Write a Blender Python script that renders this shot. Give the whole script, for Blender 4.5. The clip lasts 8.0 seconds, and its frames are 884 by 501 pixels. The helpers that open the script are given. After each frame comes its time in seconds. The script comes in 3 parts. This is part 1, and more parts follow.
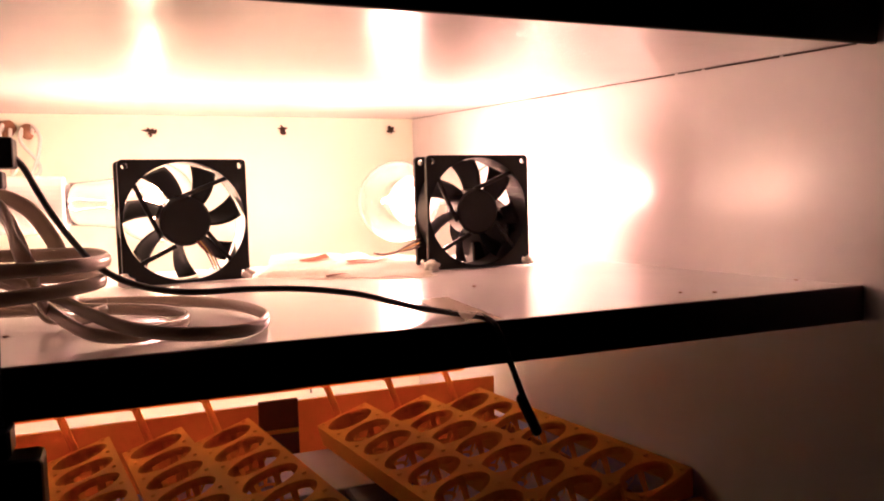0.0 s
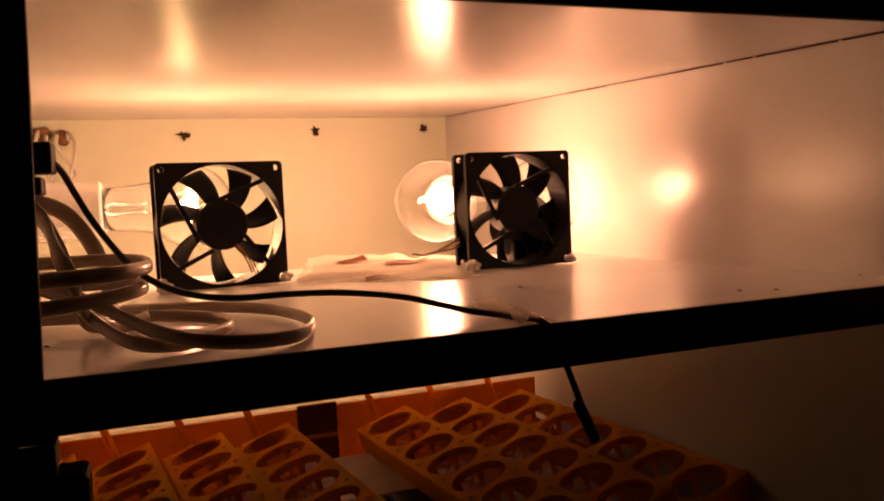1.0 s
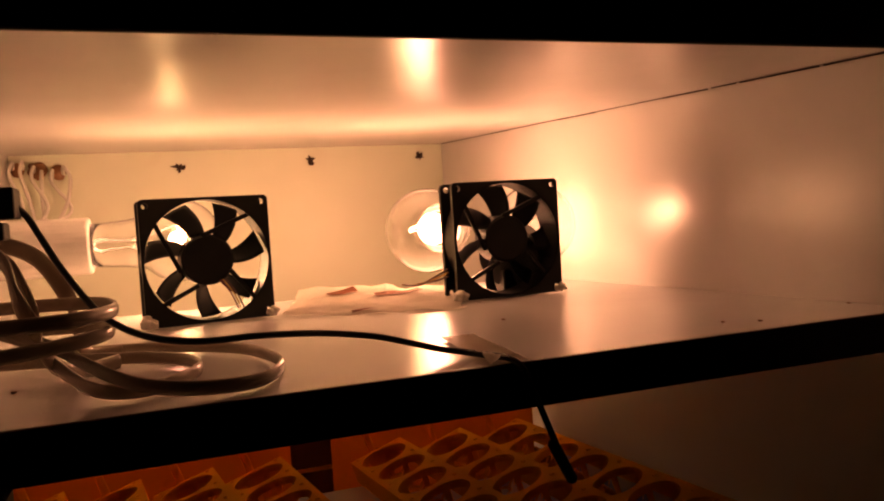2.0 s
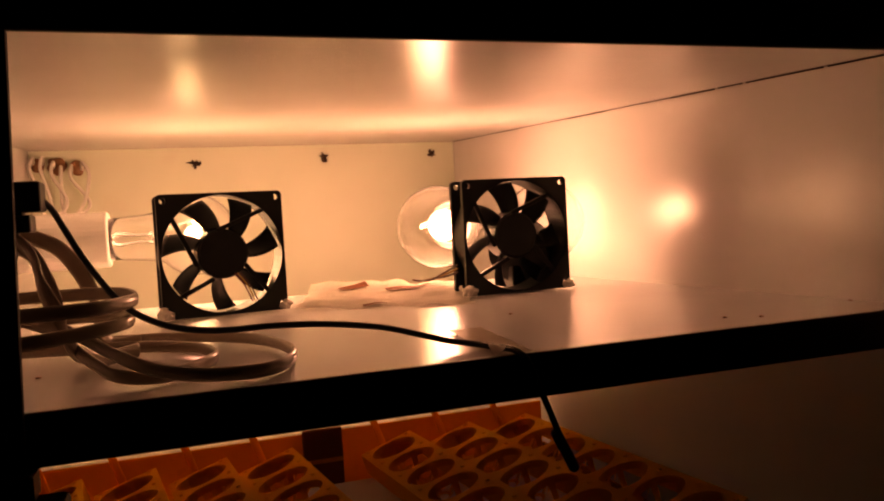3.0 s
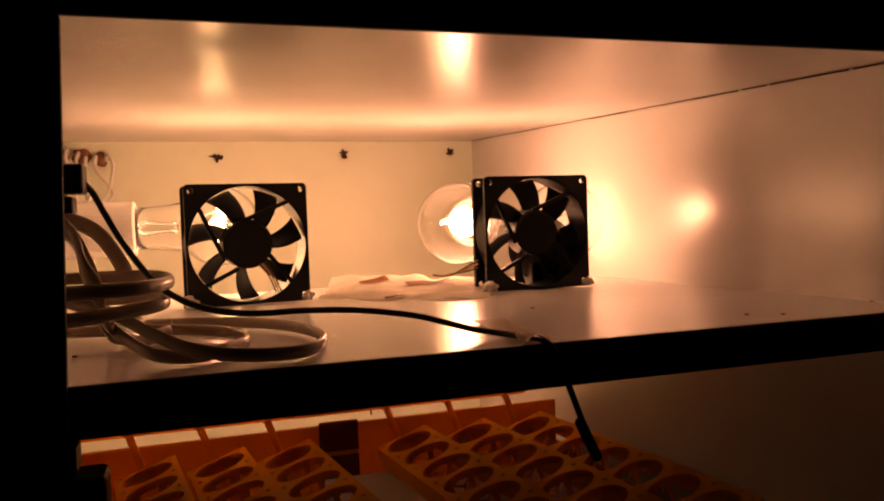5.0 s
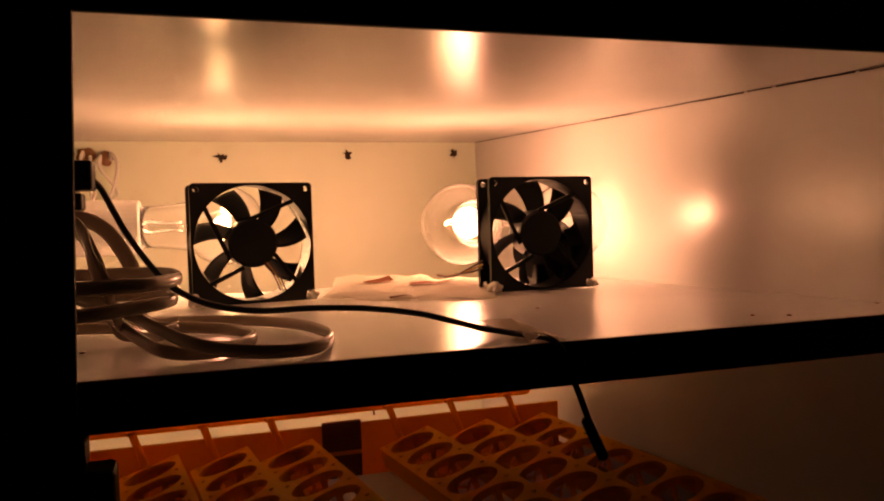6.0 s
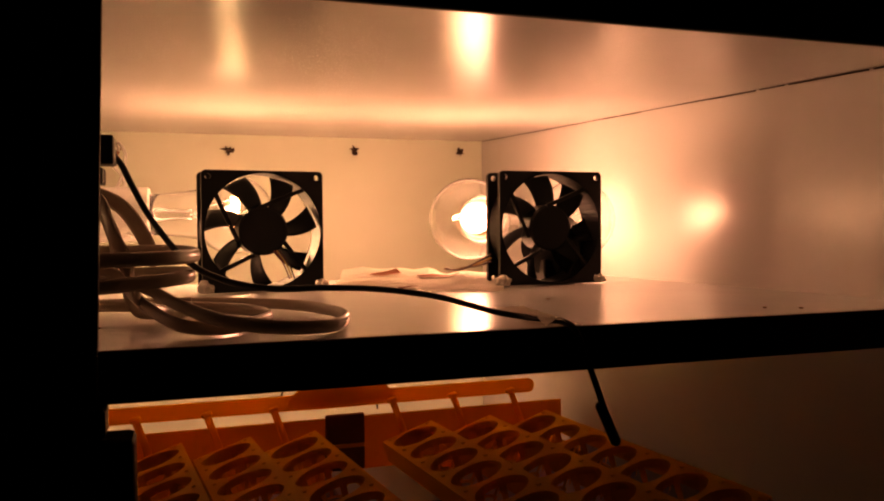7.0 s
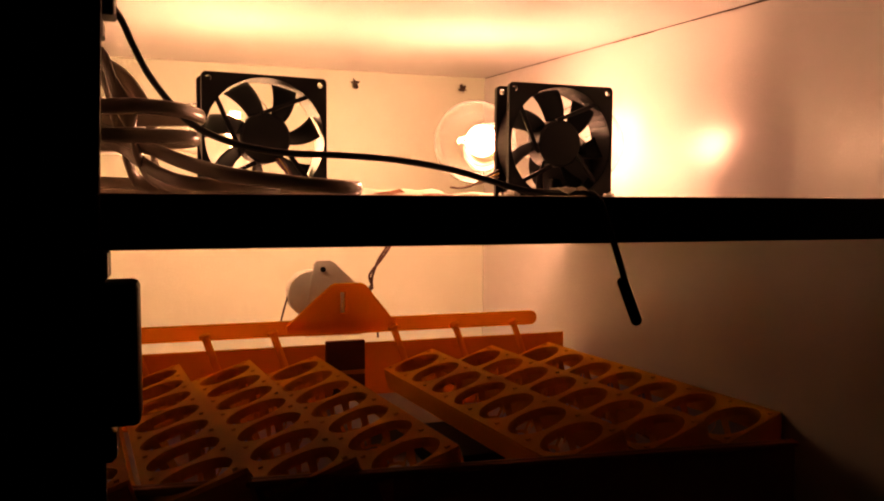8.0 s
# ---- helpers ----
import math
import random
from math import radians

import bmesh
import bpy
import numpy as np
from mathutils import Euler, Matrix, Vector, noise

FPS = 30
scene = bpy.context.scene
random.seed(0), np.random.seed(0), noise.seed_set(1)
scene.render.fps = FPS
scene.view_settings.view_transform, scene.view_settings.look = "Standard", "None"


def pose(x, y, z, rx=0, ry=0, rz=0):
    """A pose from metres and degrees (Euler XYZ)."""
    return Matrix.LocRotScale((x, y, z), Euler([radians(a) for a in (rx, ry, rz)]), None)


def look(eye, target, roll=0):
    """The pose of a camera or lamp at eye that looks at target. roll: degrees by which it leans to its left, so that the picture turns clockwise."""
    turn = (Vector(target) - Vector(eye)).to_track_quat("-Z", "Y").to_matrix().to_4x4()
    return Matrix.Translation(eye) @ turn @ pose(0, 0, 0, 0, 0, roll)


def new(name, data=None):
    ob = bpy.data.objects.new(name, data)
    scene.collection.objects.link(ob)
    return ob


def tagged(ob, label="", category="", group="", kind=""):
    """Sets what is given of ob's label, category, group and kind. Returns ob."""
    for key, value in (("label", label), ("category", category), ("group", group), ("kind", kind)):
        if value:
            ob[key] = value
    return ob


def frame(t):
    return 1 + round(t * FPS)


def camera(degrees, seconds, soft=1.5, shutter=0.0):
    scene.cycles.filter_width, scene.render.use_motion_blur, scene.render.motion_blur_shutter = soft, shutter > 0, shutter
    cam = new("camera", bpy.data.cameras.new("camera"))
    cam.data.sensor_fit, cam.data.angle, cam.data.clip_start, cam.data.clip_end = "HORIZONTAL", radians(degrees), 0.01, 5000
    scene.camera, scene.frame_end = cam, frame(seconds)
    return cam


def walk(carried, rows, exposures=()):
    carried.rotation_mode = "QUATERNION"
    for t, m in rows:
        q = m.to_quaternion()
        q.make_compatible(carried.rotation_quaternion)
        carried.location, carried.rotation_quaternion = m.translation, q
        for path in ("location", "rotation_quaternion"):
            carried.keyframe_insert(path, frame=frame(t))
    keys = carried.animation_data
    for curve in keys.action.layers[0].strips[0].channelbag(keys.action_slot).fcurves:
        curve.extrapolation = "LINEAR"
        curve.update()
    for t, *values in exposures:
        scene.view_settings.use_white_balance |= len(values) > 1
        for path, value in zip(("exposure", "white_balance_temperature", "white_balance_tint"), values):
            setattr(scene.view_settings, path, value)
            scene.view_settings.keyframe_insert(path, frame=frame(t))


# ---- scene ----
cam = camera(59.4, 8.0, soft=2.0)
PATH = [
    (0, (-0.338, -0.897, 1.050), (0.428, 0.945, 0.908), -1.5),
    (0.5, (-0.330, -0.884, 1.053), (0.378, 0.979, 0.887), -3.4),
    (1, (-0.341, -0.882, 1.050), (0.357, 0.987, 0.908), -2.6),
    (1.5, (-0.334, -0.897, 1.051), (0.344, 0.983, 0.981), -2.6),
    (1.7, (-0.324, -0.882, 1.055), (0.363, 0.997, 0.978), -3.3),
    (2.8, (-0.326, -0.891, 1.0545), (0.331, 0.996, 0.958), -3.6),
    (3, (-0.326, -0.893, 1.054), (0.319, 0.998, 0.966), -3.2),
    (3.5, (-0.328, -0.897, 1.054), (0.298, 1.000, 0.963), -3.4),
    (4, (-0.331, -0.897, 1.052), (0.295, 1.001, 0.961), -3.3),
    (4.5, (-0.332, -0.896, 1.050), (0.289, 1.003, 0.972), -2.5),
    (5.8, (-0.340, -0.897, 1.049), (0.278, 1.002, 0.959), -1.75),
    (6, (-0.338, -0.896, 1.048), (0.280, 1.005, 0.974), -1.7),
    (6.5, (-0.341, -0.893, 1.043), (0.283, 1.006, 0.972), -1.2),
    (7, (-0.346, -0.895, 1.039), (0.277, 1.004, 0.979), -0.5),
    (7.5, (-0.345, -0.893, 1.034), (0.267, 1.010, 0.969), -0.9),
    (7.8, (-0.350, -0.889, 1.017), (0.258, 1.013, 0.958), -0.5),
    (8, (-0.351, -0.881, 0.999), (0.288, 1.009, 0.866), 0.3),
]
walk(cam, [(t, look(eye, target, roll)) for t, eye, target, roll in PATH], exposures=[
    (0.0, 1.66, 4500, 10), (0.25, 1.32, 4900, 10), (0.5, 1.00, 5300, 10), (0.75, 0.60, 5900, 10), (1.0, 0.30, 6250, 10), (1.25, 0.08, 6500, 10),
    (7.5, 0.0, 6500, 10), (7.75, 0.22, 6400, 10), (8.0, 0.62, 6150, 10)])

# ---- light: the two clear lamps are the only light ----
world = bpy.data.worlds.new("world")
scene.world = world
world.use_nodes = True
world.node_tree.nodes["Background"].inputs["Color"].default_value = (0.0004, 0.0003, 0.00025, 1)
world.node_tree.nodes["Background"].inputs["Strength"].default_value = 1.0
WARM = (1.0, 0.332, 0.194)
RIGHT_BULB = Vector((-0.121, -0.284, 1.0455))
SPARE_BULB = Vector((-0.0342, -0.306, 1.0445))
LEFT_BULB = Vector((-0.3120, -0.268, 1.0505))


def lamp(name, at, watts, radius):
    light = bpy.data.lights.new(name, "POINT")
    light.energy, light.shadow_soft_size, light.color = watts, radius, WARM
    ob = new(name, light)
    ob.location = at
    return ob


lamp("filament_light", RIGHT_BULB + Vector((0.005, -0.002, 0.001)), 0.405, 0.014)
lamp("filament_light", LEFT_BULB + Vector((-0.002, -0.002, 0.001)), 0.155, 0.006)


# ---- materials ----
def material(name, base, rough=0.5, metal=0.0, vary=0.12, scale=30.0, fine=400.0, bump=0.05, dirt=None, dirt_amount=0.3, rough_vary=0.1, spec=0.5, stretch=(1, 1, 1)):
    m = bpy.data.materials.new(name)
    m.use_nodes = True
    nt = m.node_tree
    nodes, links = nt.nodes, nt.links
    b = nodes["Principled BSDF"]
    b.inputs["Roughness"].default_value = rough
    b.inputs["Metallic"].default_value = metal
    b.inputs["Specular IOR Level"].default_value = spec
    co = nodes.new("ShaderNodeTexCoord")
    mp = nodes.new("ShaderNodeMapping")
    mp.inputs["Scale"].default_value = stretch
    links.new(co.outputs["Object"], mp.inputs["Vector"])
    n1 = nodes.new("ShaderNodeTexNoise")
    n1.inputs["Scale"].default_value = scale
    n1.inputs["Detail"].default_value = 6
    n2 = nodes.new("ShaderNodeTexNoise")
    n2.inputs["Scale"].default_value = fine
    n2.inputs["Detail"].default_value = 3
    for n in (n1, n2):
        links.new(mp.outputs["Vector"], n.inputs["Vector"])
    ramp = nodes.new("ShaderNodeValToRGB")
    ramp.color_ramp.elements[0].position, ramp.color_ramp.elements[1].position = 0.3, 0.7
    lo = [c * (1 - vary) for c in base]
    hi = [min(1, c * (1 + vary * 0.6)) for c in base]
    ramp.color_ramp.elements[0].color = (*lo, 1)
    ramp.color_ramp.elements[1].color = (*hi, 1)
    links.new(n1.outputs["Fac"], ramp.inputs["Fac"])
    col = ramp.outputs["Color"]
    if dirt:
        mix = nodes.new("ShaderNodeMix")
        mix.data_type = "RGBA"
        r2 = nodes.new("ShaderNodeValToRGB")
        r2.color_ramp.elements[0].position, r2.color_ramp.elements[1].position = 0.62, 0.74
        n3 = nodes.new("ShaderNodeTexNoise")
        n3.inputs["Scale"].default_value = scale * 2.7
        n3.inputs["Detail"].default_value = 8
        links.new(mp.outputs["Vector"], n3.inputs["Vector"])
        links.new(n3.outputs["Fac"], r2.inputs["Fac"])
        mul = nodes.new("ShaderNodeMath")
        mul.operation = "MULTIPLY"
        mul.inputs[1].default_value = dirt_amount
        links.new(r2.outputs["Color"], mul.inputs[0])
        links.new(mul.outputs[0], mix.inputs["Factor"])
        links.new(col, mix.inputs["A"])
        mix.inputs["B"].default_value = (*dirt, 1)
        col = mix.outputs["Result"]
    links.new(col, b.inputs["Base Color"])
    rr = nodes.new("ShaderNodeMapRange")
    rr.inputs["To Min"].default_value = max(0.02, rough - rough_vary)
    rr.inputs["To Max"].default_value = min(1, rough + rough_vary)
    links.new(n1.outputs["Fac"], rr.inputs["Value"])
    links.new(rr.outputs["Result"], b.inputs["Roughness"])
    if bump:
        bp = nodes.new("ShaderNodeBump")
        bp.inputs["Strength"].default_value = bump
        bp.inputs["Distance"].default_value = 0.001
        links.new(n2.outputs["Fac"], bp.inputs["Height"])
        links.new(bp.outputs["Normal"], b.inputs["Normal"])
    return m


def translucent(m, share, colour):
    """Lets part of the light through a thin plastic."""
    nt = m.node_tree
    out = nt.nodes["Material Output"]
    mix = nt.nodes.new("ShaderNodeMixShader")
    mix.inputs["Fac"].default_value = share
    tr = nt.nodes.new("ShaderNodeBsdfTranslucent")
    tr.inputs["Color"].default_value = (*colour, 1)
    nt.links.new(nt.nodes["Principled BSDF"].outputs["BSDF"], mix.inputs[1])
    nt.links.new(tr.outputs["BSDF"], mix.inputs[2])
    nt.links.new(mix.outputs["Shader"], out.inputs["Surface"])
    return m


def glass_material(name, tint=(1, 1, 1)):
    m = bpy.data.materials.new(name)
    m.use_nodes = True
    b = m.node_tree.nodes["Principled BSDF"]
    b.inputs["Base Color"].default_value = (*tint, 1)
    b.inputs["Roughness"].default_value = 0.0
    b.inputs["IOR"].default_value = 1.45
    b.inputs["Transmission Weight"].default_value = 1.0
    return m


def glow_material(name, colour, strength):
    m = bpy.data.materials.new(name)
    m.use_nodes = True
    b = m.node_tree.nodes["Principled BSDF"]
    b.inputs["Base Color"].default_value = (*colour, 1)
    b.inputs["Emission Color"].default_value = (*colour, 1)
    b.inputs["Emission Strength"].default_value = strength
    return m


MELAMINE = material("white_melamine", (0.66, 0.640, 0.632), 0.23, vary=0.035, scale=9, fine=1100, bump=0.06, dirt=(0.52, 0.42, 0.33), dirt_amount=0.10, rough_vary=0.04)
BACKBOARD = material("cream_hardboard", (0.81, 0.86, 0.70), 0.42, vary=0.04, scale=7, fine=600, bump=0.05, dirt=(0.55, 0.45, 0.34), dirt_amount=0.12, rough_vary=0.05)
DARK_EDGE = material("dark_edging", (0.055, 0.018, 0.012), 0.45, vary=0.3, scale=25, fine=300, bump=0.08, stretch=(0.3, 1, 1))
DARK_WOOD = material("dark_wood_veneer", (0.016, 0.008, 0.005), 0.8, vary=0.35, scale=14, fine=260, bump=0.1, stretch=(1, 1, 0.15))
BLACK_PLASTIC = material("black_plastic", (0.009, 0.008, 0.008), 0.40, spec=0.28, vary=0.2, scale=60, fine=900, bump=0.06)
BLACK_RUBBER = material("black_rubber", (0.014, 0.013, 0.013), 0.5, vary=0.2, scale=80, fine=900, bump=0.08)
BLACK_METAL = material("black_metal", (0.02, 0.02, 0.02), 0.4, metal=0.6, vary=0.2, scale=60)
CABLE_WHITE = material("white_pvc_cable", (0.42, 0.345, 0.265), 0.22, vary=0.07, scale=50, fine=700, bump=0.04, dirt=(0.35, 0.29, 0.24), dirt_amount=0.25)
WIRE_WHITE = material("white_wire", (0.72, 0.70, 0.66), 0.38, vary=0.06, scale=60)
CERAMIC = material("white_porcelain", (0.80, 0.79, 0.75), 0.18, vary=0.03, scale=40, bump=0.0)
BRASS = material("screw_cap_metal", (0.62, 0.55, 0.42), 0.3, metal=1.0, vary=0.1, scale=90)
YELLOW = material("yellow_plastic", (0.97, 0.52, 0.002), 0.5, spec=0.03, vary=0.04, scale=30, fine=500, bump=0.05, dirt=(0.60, 0.28, 0.01), dirt_amount=0.3)
ORANGE = material("orange_plastic", (0.94, 0.46, 0.004), 0.5, spec=0.03, vary=0.07, scale=30, fine=500, bump=0.05, dirt=(0.34, 0.11, 0.01), dirt_amount=0.35)
PLATE_ORANGE = material("red_orange_plastic", (0.72, 0.34, 0.005), 0.5, spec=0.03, vary=0.08, scale=30, fine=500, bump=0.05, dirt=(0.34, 0.09, 0.01), dirt_amount=0.35)
PEG_YELLOW = material("thin_yellow_plastic", (0.95, 0.58, 0.006), 0.5, spec=0.03, vary=0.04, scale=40, fine=500, bump=0.03)
# Darker opaque orange; shade of the front and side plates is in its colour
ORANGE_SHADED = material("shaded_orange_plastic", (0.50, 0.20, 0.010), 0.5, spec=0.05, vary=0.08, scale=30, fine=500, bump=0.05, dirt=(0.25, 0.08, 0.01), dirt_amount=0.35)
AMBER_DARK = material("dark_amber_plastic", (0.19, 0.045, 0.010), 0.4, vary=0.2, scale=40)
METAL = material("zinc_metal", (0.62, 0.60, 0.56), 0.45, metal=0.25, vary=0.12, scale=50, fine=600)
PAPER = material("white_paper", (0.80, 0.77, 0.71), 0.85, vary=0.04, scale=40, fine=700, bump=0.12)
BROWN_TAPE = material("brown_tape", (0.13, 0.042, 0.015), 0.75, spec=0.15, vary=0.15, scale=70, fine=600)
TAPE = material("masking_tape", (0.92, 0.87, 0.80), 0.32, vary=0.08, scale=80, fine=800, bump=0.15)
GLUE = material("hot_glue", (0.70, 0.67, 0.60), 0.3, vary=0.06, scale=90)
BROWN_GLUE = material("brown_glue", (0.24, 0.11, 0.045), 0.4, vary=0.25, scale=120)
HOLE = material("raw_chipboard", (0.05, 0.028, 0.016), 0.9, vary=0.5, scale=160, fine=600, bump=0.3)
RED_WIRE = material("red_wire", (0.14, 0.014, 0.010), 0.35)
YELLOW_WIRE = material("yellow_wire", (0.40, 0.22, 0.03), 0.35)
DARK_WIRE = material("dark_wire", (0.07, 0.020, 0.012), 0.4)
# for the unseen bounce sheet below the shelf
BOUNCE_TAN = material("tan_bounce_sheet", (0.44, 0.27, 0.14), 0.8, vary=0.2, scale=12, fine=400, bump=0.08)
FLOOR_SHEET = material("pale_board", (0.58, 0.53, 0.43), 0.5, vary=0.08, scale=12, fine=300, dirt=(0.4, 0.3, 0.2), dirt_amount=0.3)
ROOM_PAINT = material("room_paint", (0.13, 0.115, 0.10), 0.9, vary=0.05, scale=3)
ROOM_FLOOR = material("room_floor", (0.16, 0.10, 0.06), 0.5, vary=0.2, scale=5, stretch=(1, 6, 1))
translucent(YELLOW, 0.38, (0.97, 0.54, 0.002))
translucent(PEG_YELLOW, 0.65, (0.98, 0.55, 0.004))
translucent(PLATE_ORANGE, 0.40, (0.92, 0.44, 0.003))
translucent(PAPER, 0.60, (0.80, 0.76, 0.68))
translucent(TAPE, 0.55, (0.90, 0.82, 0.70))
translucent(ORANGE, 0.55, (0.95, 0.52, 0.004))
CLEAR = glass_material("clear_glass")
FILAMENT = glow_material("glowing_filament", (1.0, 0.55, 0.22), 60.0)


# ---- building helpers ----
def link_mesh(name, bm, mat, parent=None, label="", smooth=False):
    bmesh.ops.recalc_face_normals(bm, faces=bm.faces[:])
    me = bpy.data.meshes.new(name)
    bm.to_mesh(me)
    bm.free()
    me.materials.append(mat)
    if smooth:
        for p in me.polygons:
            p.use_smooth = True
    ob = new(name, me)
    if parent is not None:
        ob.parent = parent
    if label:
        ob["label"] = label
    return ob


def part(name, bm, mat, parent, label="", smooth=False):
    return link_mesh(name, bm, mat, parent, label, smooth)


def thing(name, at, label, category, group="", kind="", turn=0):
    e = new(name)
    e.empty_display_size = 0.02
    e.matrix_basis = pose(*at, 0, 0, turn)
    return tagged(e, label, category, group, kind)


def structure(name, bm, mat, label, category):
    return tagged(link_mesh(name, bm, mat), label, category, kind="structure")


def add_box(bm, x0, x1, y0, y1, z0, z1, bevel=0.0, seg=1):
    vs = [bm.verts.new((x, y, z)) for x in (x0, x1) for y in (y0, y1) for z in (z0, z1)]
    fs = [bm.faces.new([vs[i] for i in q]) for q in ((0, 1, 3, 2), (4, 6, 7, 5), (0, 4, 5, 1), (2, 3, 7, 6), (0, 2, 6, 4), (1, 5, 7, 3))]
    if bevel:
        edges = list({e for f in fs for e in f.edges})
        bmesh.ops.bevel(bm, geom=edges, offset=bevel, segments=seg, affect="EDGES", profile=0.5)
    return vs


def box(x0, x1, y0, y1, z0, z1, bevel=0.0, seg=1):
    bm = bmesh.new()
    add_box(bm, x0, x1, y0, y1, z0, z1, bevel, seg)
    return bm


def add_lathe(bm, profile, seg=32, m=None, closed=False):
    """profile: (radius, height) pairs, turned round z, then moved by m."""
    m = m or Matrix()
    rings = []
    for r, h in profile:
        if r < 1e-6:
            rings.append([bm.verts.new(m @ Vector((0, 0, h)))])
        else:
            rings.append([bm.verts.new(m @ Vector((r * math.cos(2 * math.pi * i / seg), r * math.sin(2 * math.pi * i / seg), h))) for i in range(seg)])
    pairs = list(zip(rings, rings[1:])) + ([(rings[-1], rings[0])] if closed else [])
    for a, b in pairs:
        for i in range(seg):
            j = (i + 1) % seg
            if len(a) == 1 and len(b) == 1:
                continue
            if len(a) == 1:
                bm.faces.new((a[0], b[i], b[j]))
            elif len(b) == 1:
                bm.faces.new((a[i], b[0], a[j]))
            else:
                bm.faces.new((a[i], b[i], b[j], a[j]))
    return bm


def lathe(profile, seg=32, m=None, closed=False):
    return add_lathe(bmesh.new(), profile, seg, m, closed)


def smooth_path(points, steps=8, closed=False):
    """Catmull-Rom through the points."""
    p = [Vector(q) for q in points]
    n = len(p)
    out = []
    for i in range(n if closed else n - 1):
        if closed:
            a, b, c, d = p[i - 1], p[i], p[(i + 1) % n], p[(i + 2) % n]
        else:
            a, b, c, d = p[max(i - 1, 0)], p[i], p[i + 1], p[min(i + 2, n - 1)]
        for k in range(steps):
            t = k / steps
            out.append(0.5 * (2 * b + (c - a) * t + (2 * a - 5 * b + 4 * c - d) * t * t + (3 * b - a - 3 * c + d) * t ** 3))
    if not closed:
        out.append(p[-1].copy())
    return out


def add_tube(bm, points, r, flat=1.0, seg=10, steps=8, closed=False, up=(0, 0, 1)):
    """A cable of radius r (height r * flat) along a smooth path."""
    path = smooth_path(points, steps, closed)
    n = len(path)
    rings = []
    for i, c in enumerate(path):
        a = path[i - 1] if (i or closed) else path[0]
        b = path[(i + 1) % n] if (i < n - 1 or closed) else path[-1]
        d = (b - a).normalized()
        u = Vector(up)
        s = d.cross(u)
        if s.length < 1e-3:
            s = d.cross(Vector((1, 0, 0)))
        s.normalize()
        w = s.cross(d).normalized()
        rings.append([bm.verts.new(c + s * (r * math.cos(2 * math.pi * k / seg)) + w * (r * flat * math.sin(2 * math.pi * k / seg))) for k in range(seg)])
    for i in range(n if closed else n - 1):
        a, b = rings[i], rings[(i + 1) % n]
        for k in range(seg):
            bm.faces.new((a[k], a[(k + 1) % seg], b[(k + 1) % seg], b[k]))
    if not closed:
        bm.faces.new(rings[0])
        bm.faces.new(rings[-1])
    return bm


def tube(points, r, flat=1.0, seg=10, steps=8, closed=False, up=(0, 0, 1)):
    return add_tube(bmesh.new(), points, r, flat, seg, steps, closed, up)


def plate(outline, holes, z0, z1, m=None):
    """A flat plate with holes through it: outline and holes are loops of (x, y)."""
    bm = bmesh.new()
    edges = []
    for loop in [outline] + holes:
        vs = [bm.verts.new((x, y, z0)) for x, y in loop]
        edges += [bm.edges.new((vs[i], vs[(i + 1) % len(vs)])) for i in range(len(vs))]
    bmesh.ops.triangle_fill(bm, edges=edges, use_beauty=True)
    res = bmesh.ops.extrude_face_region(bm, geom=bm.faces[:])
    bmesh.ops.translate(bm, verts=[v for v in res["geom"] if isinstance(v, bmesh.types.BMVert)], vec=(0, 0, z1 - z0))
    if m:
        bmesh.ops.transform(bm, matrix=m, verts=bm.verts[:])
    return bm


def circle(cx, cy, rx, ry=None, n=24):
    ry = ry or rx
    return [(cx + rx * math.cos(2 * math.pi * i / n), cy + ry * math.sin(2 * math.pi * i / n)) for i in range(n)]


def rounded(x0, x1, y0, y1, r, n=5):
    out = []
    for cx, cy, a in ((x1 - r, y1 - r, 0), (x0 + r, y1 - r, 90), (x0 + r, y0 + r, 180), (x1 - r, y0 + r, 270)):
        for i in range(n + 1):
            t = radians(a + 90 * i / n)
            out.append((cx + r * math.cos(t), cy + r * math.sin(t)))
    return out


def merge(a, b):
    """Adds the mesh of b to a."""
    me = bpy.data.meshes.new("merged")
    b.to_mesh(me)
    b.free()
    a.from_mesh(me)
    bpy.data.meshes.remove(me)
    return a


# ---- the cabinet: two compartments, one above the other ----
XL, FRONT, SHELF, THICK = -0.464, -0.6245, 1.0, 0.0165
CEIL_F, CEIL_B = 1.1168, 1.1440
SHELF_BACK = -0.243


def shelf_z(y):
    """Height of the shelf's top, which drops a little towards the back."""
    return SHELF - 0.0135 * (y - FRONT)


STILE = -0.3735
BOTTOM = 0.815

structure("wall_back", box(XL - 0.016, 0.016, 0.0, 0.012, 0.10, 1.40), BACKBOARD, "white hardboard back panel of the cabinet with chipped screw holes", "wall")
structure("wall_right", box(0.0, 0.018, FRONT - 0.024, -0.0005, 0.10, 1.40), MELAMINE, "white melamine side panel of the cabinet", "wall")
structure("wall_left", box(XL - 0.018, XL, FRONT - 0.004, -0.0005, 0.10, 1.40), MELAMINE, "white melamine side panel of the cabinet", "wall")

bm = bmesh.new()
vs = add_box(bm, XL + 0.0005, -0.0012, FRONT - 0.0040, -0.0005, 0, 0.018)
for v in bm.verts:
    top = v.co.z > 0.01
    k = (v.co.y - FRONT) / -FRONT
    v.co.z = CEIL_F + (CEIL_B - CEIL_F) * k + (0.018 if top else 0) + 0.0022 * (1 - k) * (v.co.x - XL) / -XL
structure("ceiling", bm, MELAMINE, "glossy white melamine top board of the upper compartment", "ceiling")
bm = box(XL + 0.0005, -0.0005, FRONT + 0.001, SHELF_BACK, SHELF - THICK + 0.003, SHELF)
for v in bm.verts:
    v.co.z += shelf_z(v.co.y) - SHELF
